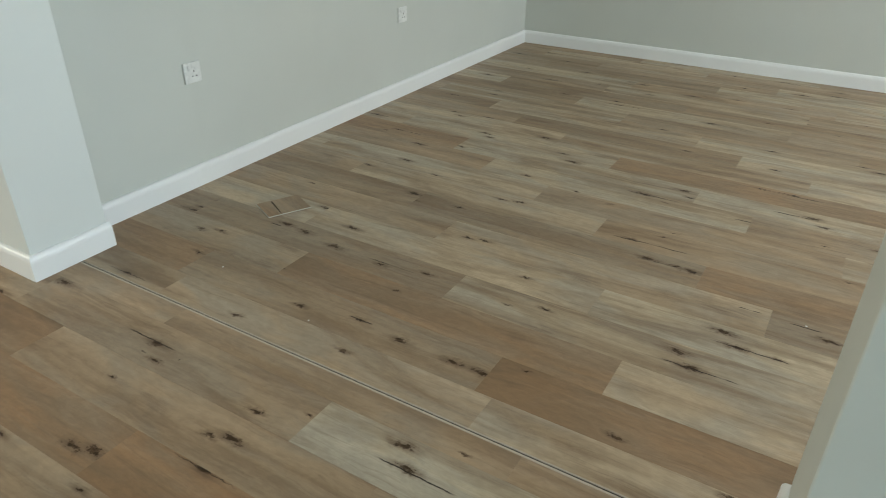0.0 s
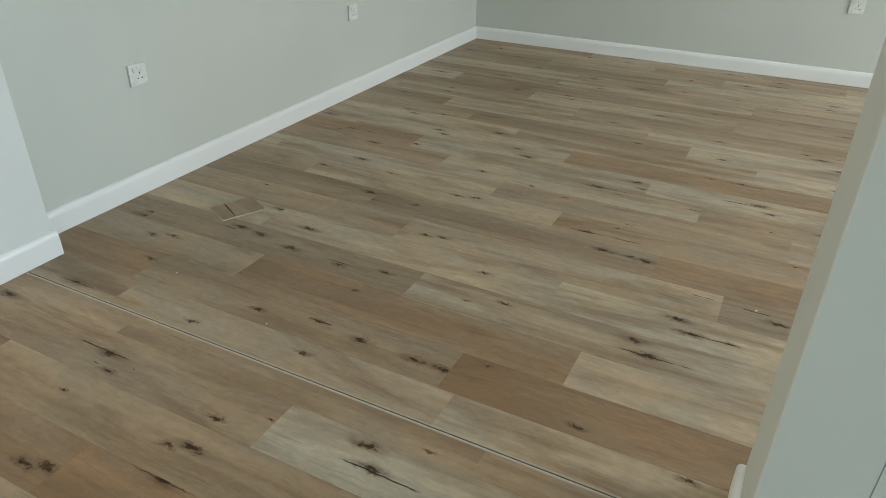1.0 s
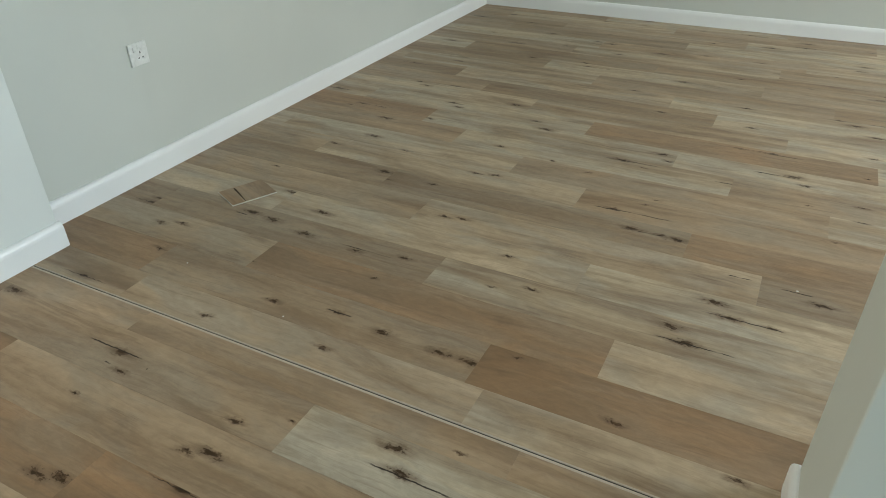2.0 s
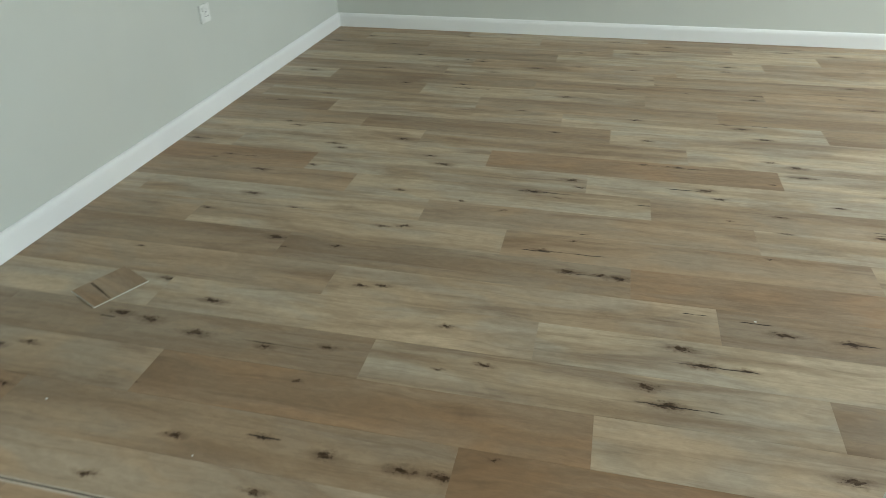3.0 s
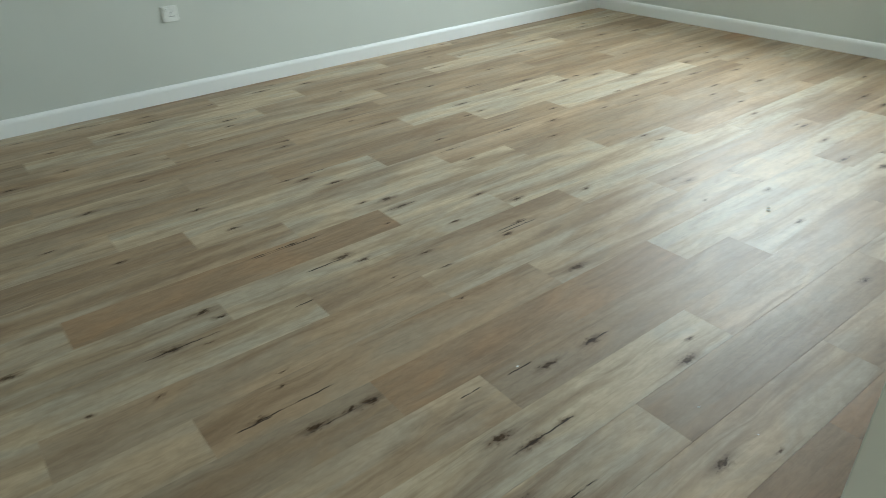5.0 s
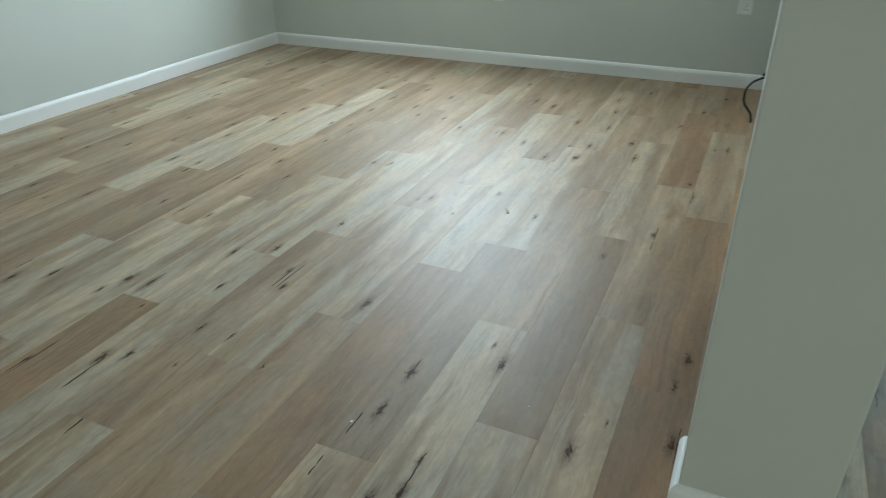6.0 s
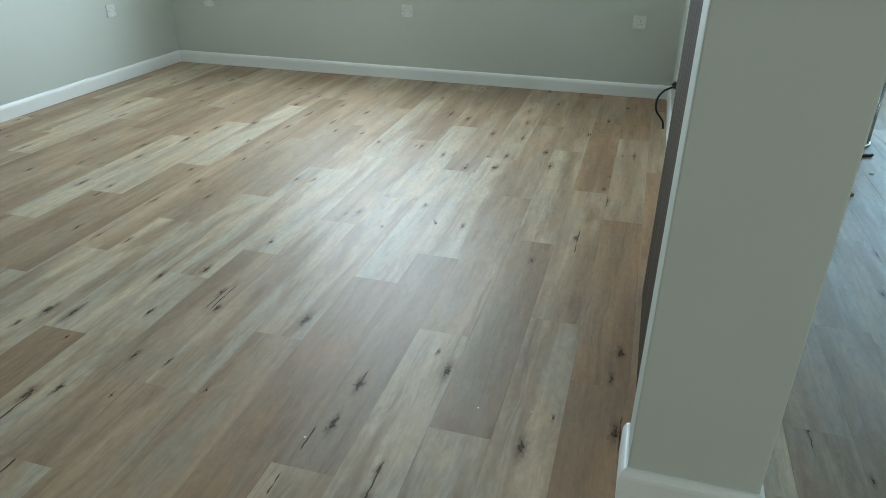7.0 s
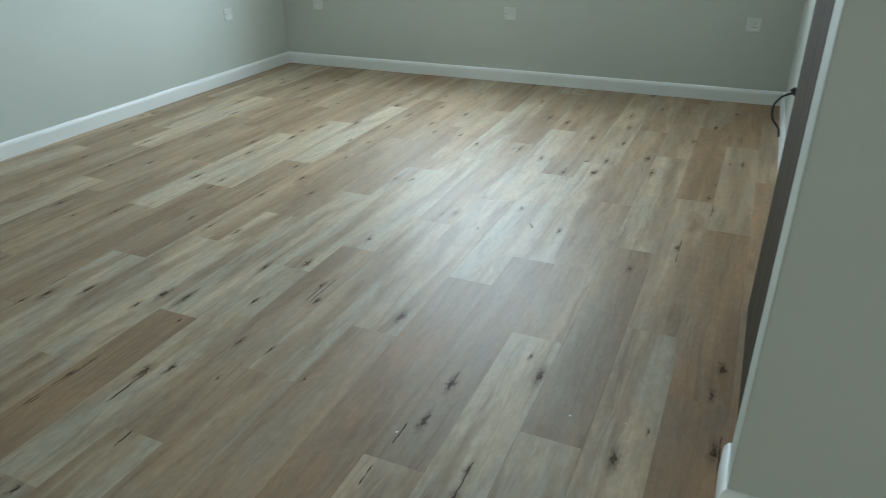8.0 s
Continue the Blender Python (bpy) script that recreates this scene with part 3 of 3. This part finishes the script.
room_row(2, 0.81, "mbymbm",
         ((0.32, 0.54, 0.017), (0.4, 0.69, 0.017), (0.71, 0.93, -0.032), (0.73, 0.07, -0.032), (0.81, 0.2, 0.009), (1.24, 0.75, 0.009), (1.71, 0.67, -0.032), (2.6, 0.52, 0.026), (2.74, 0.14, 0.009), (3.37, 0.27, -0.032), (3.91, 0.55, 0.017), (4.51, 0.15, 0.017), (4.69, 0.08, 0.009), (5.7, 0.5, 0.026)),
         ((3.88, 0.5, 0.125),))
room_row(3, 0.18, "mdgdymb",
         ((0.58, 0.74, 0.026), (0.69, 0.68, 0.026), (0.86, 0.5, 0.026), (1.09, 0.41, 0.017), (1.27, 0.61, 0.017), (1.6, 0.47, 0.009), (1.72, 0.72, 0.017), (1.75, 0.01, -0.032), (2.15, 0.76, 0.026), (2.2, 0.42, 0.026), (3.65, 0.4, 0.017), (5.38, 0, 0.017)),
         ((0.55, 0.6, 0.03), (1.12, 0.5, 0.117), (2.23, 0.41, 0.121), (5.37, 0.08, 0.043)))
room_row(4, 0.632, "pygmmm",
         ((0.63, 0.89, 0.026), (0.83, 0.4, 0.026), (1.58, 0.56, 0.017), (2.25, 0.78, 0.026), (2.3, 0.42, 0.026), (2.42, 0.44, 0.017), (2.86, 0.12, 0.026), (2.95, 0.44, 0.009), (3.79, 0.97, -0.032), (3.85, 0.01, -0.032), (4.97, 0.22, 0.026), (6.01, 0.64, 0.017)),
         ((2.33, 0.42, 0.12), (2.41, 0.42, 0.042)))
room_row(5, 1.15, "mydypm",
         ((0.4, 0.84, 0.009), (1.26, 0.41, 0.017), (1.33, 0.49, 0.017), (1.71, 0.22, -0.032), (1.76, 0.14, -0.032), (2.04, 0.53, -0.032), (2.15, 0.68, -0.032), (2.2, 0.51, -0.032), (2.28, 0.6, -0.032), (2.36, 0.91, 0.009), (2.54, 0.48, 0.026), (2.72, 0.46, 0.026), (3.88, 0.39, 0.017), (4.64, 0.51, 0.026)),
         ((2.3, 0.77, 0.04), (2.47, 0.71, 0.051), (2.74, 0.46, 0.059)))
room_row(6, 0.897, "ddbgmd",
         ((0.86, 0.74, 0.026), (0.91, 0.42, 0.009), (1.09, 0.66, 0.017), (1.91, 0.66, 0.026), (2.01, 0.65, 0.017), (2.07, 0.62, 0.026), (2.41, 0.43, -0.032), (2.46, 0.17, -0.032)),
         ((1.99, 0.62, 0.119),))
room_row(7, 0.455, "mymypm",
         ((0.24, 0.56, -0.032), (0.49, 0.65, 0.017), (1.21, 0.63, 0.017), (1.29, 0.72, 0.017), (1.8, 0.34, 0.017), (1.91, 0.8, 0.009), (2.57, 0.89, 0.009), (2.99, 0.24, 0.026), (3.77, 0.34, 0.009), (5.48, 0.6, 0.026)),
         ((1.79, 0.29, 0.056), (1.91, 0.32, 0.126)))
room_row(8, 0.117, "ppmymd",
         ((0.61, 0.49, 0.026), (0.83, 0.01, 0.017), (1.03, 0.24, -0.032), (1.63, 0.83, 0.009), (1.94, 0.14, 0.009), (2.65, 0.98, 0.017), (2.75, 0.36, -0.032), (3.1, 0.65, -0.032)))
room_row(9, 0.97, "mgmggm",
         ((0.54, 0.76, 0.026), (1.19, 0.33, 0.017), (1.46, 0.07, 0.009), (1.72, 0.87, 0.026), (1.83, 0.64, 0.009), (2.47, 0.32, 0.009), (2.65, 0.68, 0.017), (2.97, 0.14, 0.017), (3.07, 0.42, 0.017), (3.49, 0.59, 0.017), (4.86, 0.81, 0.017), (5.92, 0.34, 0.017)),
         ((1.76, 0.86, 0.131), (2.15, 0.65, 0.036), (2.16, 0.66, 0.032), (3.03, 0.37, 0.086), (3.05, 0.26, 0.106)))
room_row(10, 0.72, "bgggmd",
         ((0.27, 0.23, 0.009), (0.32, 0.48, 0.017), (0.74, 0.25, 0.017), (1.31, 0.91, 0.026), (1.87, 0.63, 0.026), (1.91, 0.28, 0.017), (2.4, 0.67, 0.026), (2.45, 0.29, 0.017), (2.88, 0.35, 0.017), (3.2, 0.28, 0.026), (4.17, 0.89, 0.017), (4.19, 0.39, 0.017), (4.98, 0.71, 0.017)),
         ((0.4, 0.46, 0.076), (2.3, 0.6, 0.042), (2.33, 0.61, 0.093)))
room_row(11, 0.28, "pgbgdm",
         ((0.75, 0.67, 0.017), (0.8, 0.42, 0.017), (1.23, 0.34, 0.017), (2.3, 0.84, 0.009), (2.67, 0.28, 0.009), (4.98, 0.72, 0.017), (5.41, 0.53, 0.026)),
         ((0.76, 0.64, 0.068), (2.23, 0.86, 0.107), (2.28, 0.8, 0.153)))
room_row(12, 1.137, "yygdmg",
         ((0.43, 0.97, 0.017), (0.49, 0.69, 0.017), (1.06, 0.3, 0.026), (1.32, 0.52, -0.032), (2.3, 0.85, -0.032), (2.69, 0.56, 0.017), (2.79, 0.34, 0.026), (3.33, 0.91, 0.017), (3.56, 0.55, -0.032), (3.83, 0.62, 0.017)))
room_row(13, 0.8, "mdgmdm",
         ((0.92, 0.6, -0.032), (1.75, 0.53, 0.017), (2.18, 0.39, 0.017)))
room_row(14, 0.559, "dygdgm",
         ((1.65, 0.83, -0.032), (2.13, 0.87, 0.017), (2.55, 0.98, 0.017), (2.62, 0.72, 0.026), (2.71, 0.02, 0.026), (3.37, 0.6, 0.017), (4.13, 0.28, 0.017)),
         ((2.71, 0.99, 0.042),))
room_row(15, 0.1, "mgmdgd",
         ((0.45, 0.93, 0.017), (0.46, 0.45, 0.017), (1.56, 0.01, 0.017), (3.71, 0.63, 0.017), (5.84, 0.61, 0.017)))
room_row(16, 0.965, "dgmgdm",
         ((0.84, 0.93, 0.017), (1.21, 0.74, 0.017), (1.76, 0.47, 0.026), (4.69, 0.26, 0.017)),
         ((1.23, 0.73, 0.125),))
room_row(17, 0.367, "gddmdm",
         ((1.17, 0.09, 0.017),))
room_row(18, 1.02, "mpdmdp",
         ((3.87, 0.91, 0.017), (5.33, 0.48, 0.017)))
room_row(19, 1.15, "gmpdmd",
         ((0.39, 0.42, 0.017), (1.11, 0.79, 0.017), (2.64, 0.92, 0.017), (3.75, 0.94, 0.017), (4.39, 0.08, 0.017)))
room_row(20, 0.44, "mdgmpd")
room_row(21, 0.78, "dmgdpg",
         ((1.79, 0.35, 0.017), (3.8, 0.4, 0.017)))
room_row(22, 0.3, "mpmgd")
room_row(23, 1.0, "mgmpd")

floor_2 = tagged(new("floor_2"), "warm knotty oak-look vinyl plank floor of the adjoining room", "floor", kind="structure")


def near_row(k, joint, tones, knots=(), splits=()):
    y0, y1 = (-0.055, 0.037) if k == 0 else (-0.055 - WIDE * k, -0.055 - WIDE * (k - 1))
    lay_row(floor_2, y0, y1, XP if k == 0 else KW + 1.2, XQ if k == 0 else KX, joint, tones, rng, knots, splits, "dmdmm", 1.1)


near_row(0, 0.72, "mmm", ((1.81, 0.25, 0.009),))
near_row(1, 1.405, "mmmggm", ((0.23, 0.9, 0.026), (0.79, 0.54, 0.026), (0.85, 0.22, 0.017), (1.26, 0.22, 0.017), (1.39, 0.56, 0.009), (1.66, 0.81, 0.026), (1.71, 0.47, 0.026)), ((0.76, 0.57, 0.114), (0.79, 0.26, 0.013), (0.91, 0.44, 0.002), (1.74, 0.43, 0.122)))
near_row(2, 0.47, "mbbmmm", ((0.81, 0.55, 0.009), (1, 0.52, -0.032), (1.22, 0.48, 0.017), (1.28, 0.6, 0.026)))
near_row(3, 1.05, "mbbbm", ((0.96, 0.31, 0.026), (1.02, 0.4, 0.026)))
near_row(4, 0.6, "mbbmm", ())
near_row(5, 0.25, "bmbm", ())
for k in range(6, 14):
    near_row(k, rng.uniform(0, LONG), "")
bm = boxed(KW, KX, KY, -0.055 - WIDE * 13, -0.005, 0.0)
box(bm, KW, KW + 1.2, -0.055 - WIDE * 13, YS, -0.005, 0.0)
part("plank_rest", bm, PLANK, floor_2).color = (0.4, 0.2, 1.0, 1)
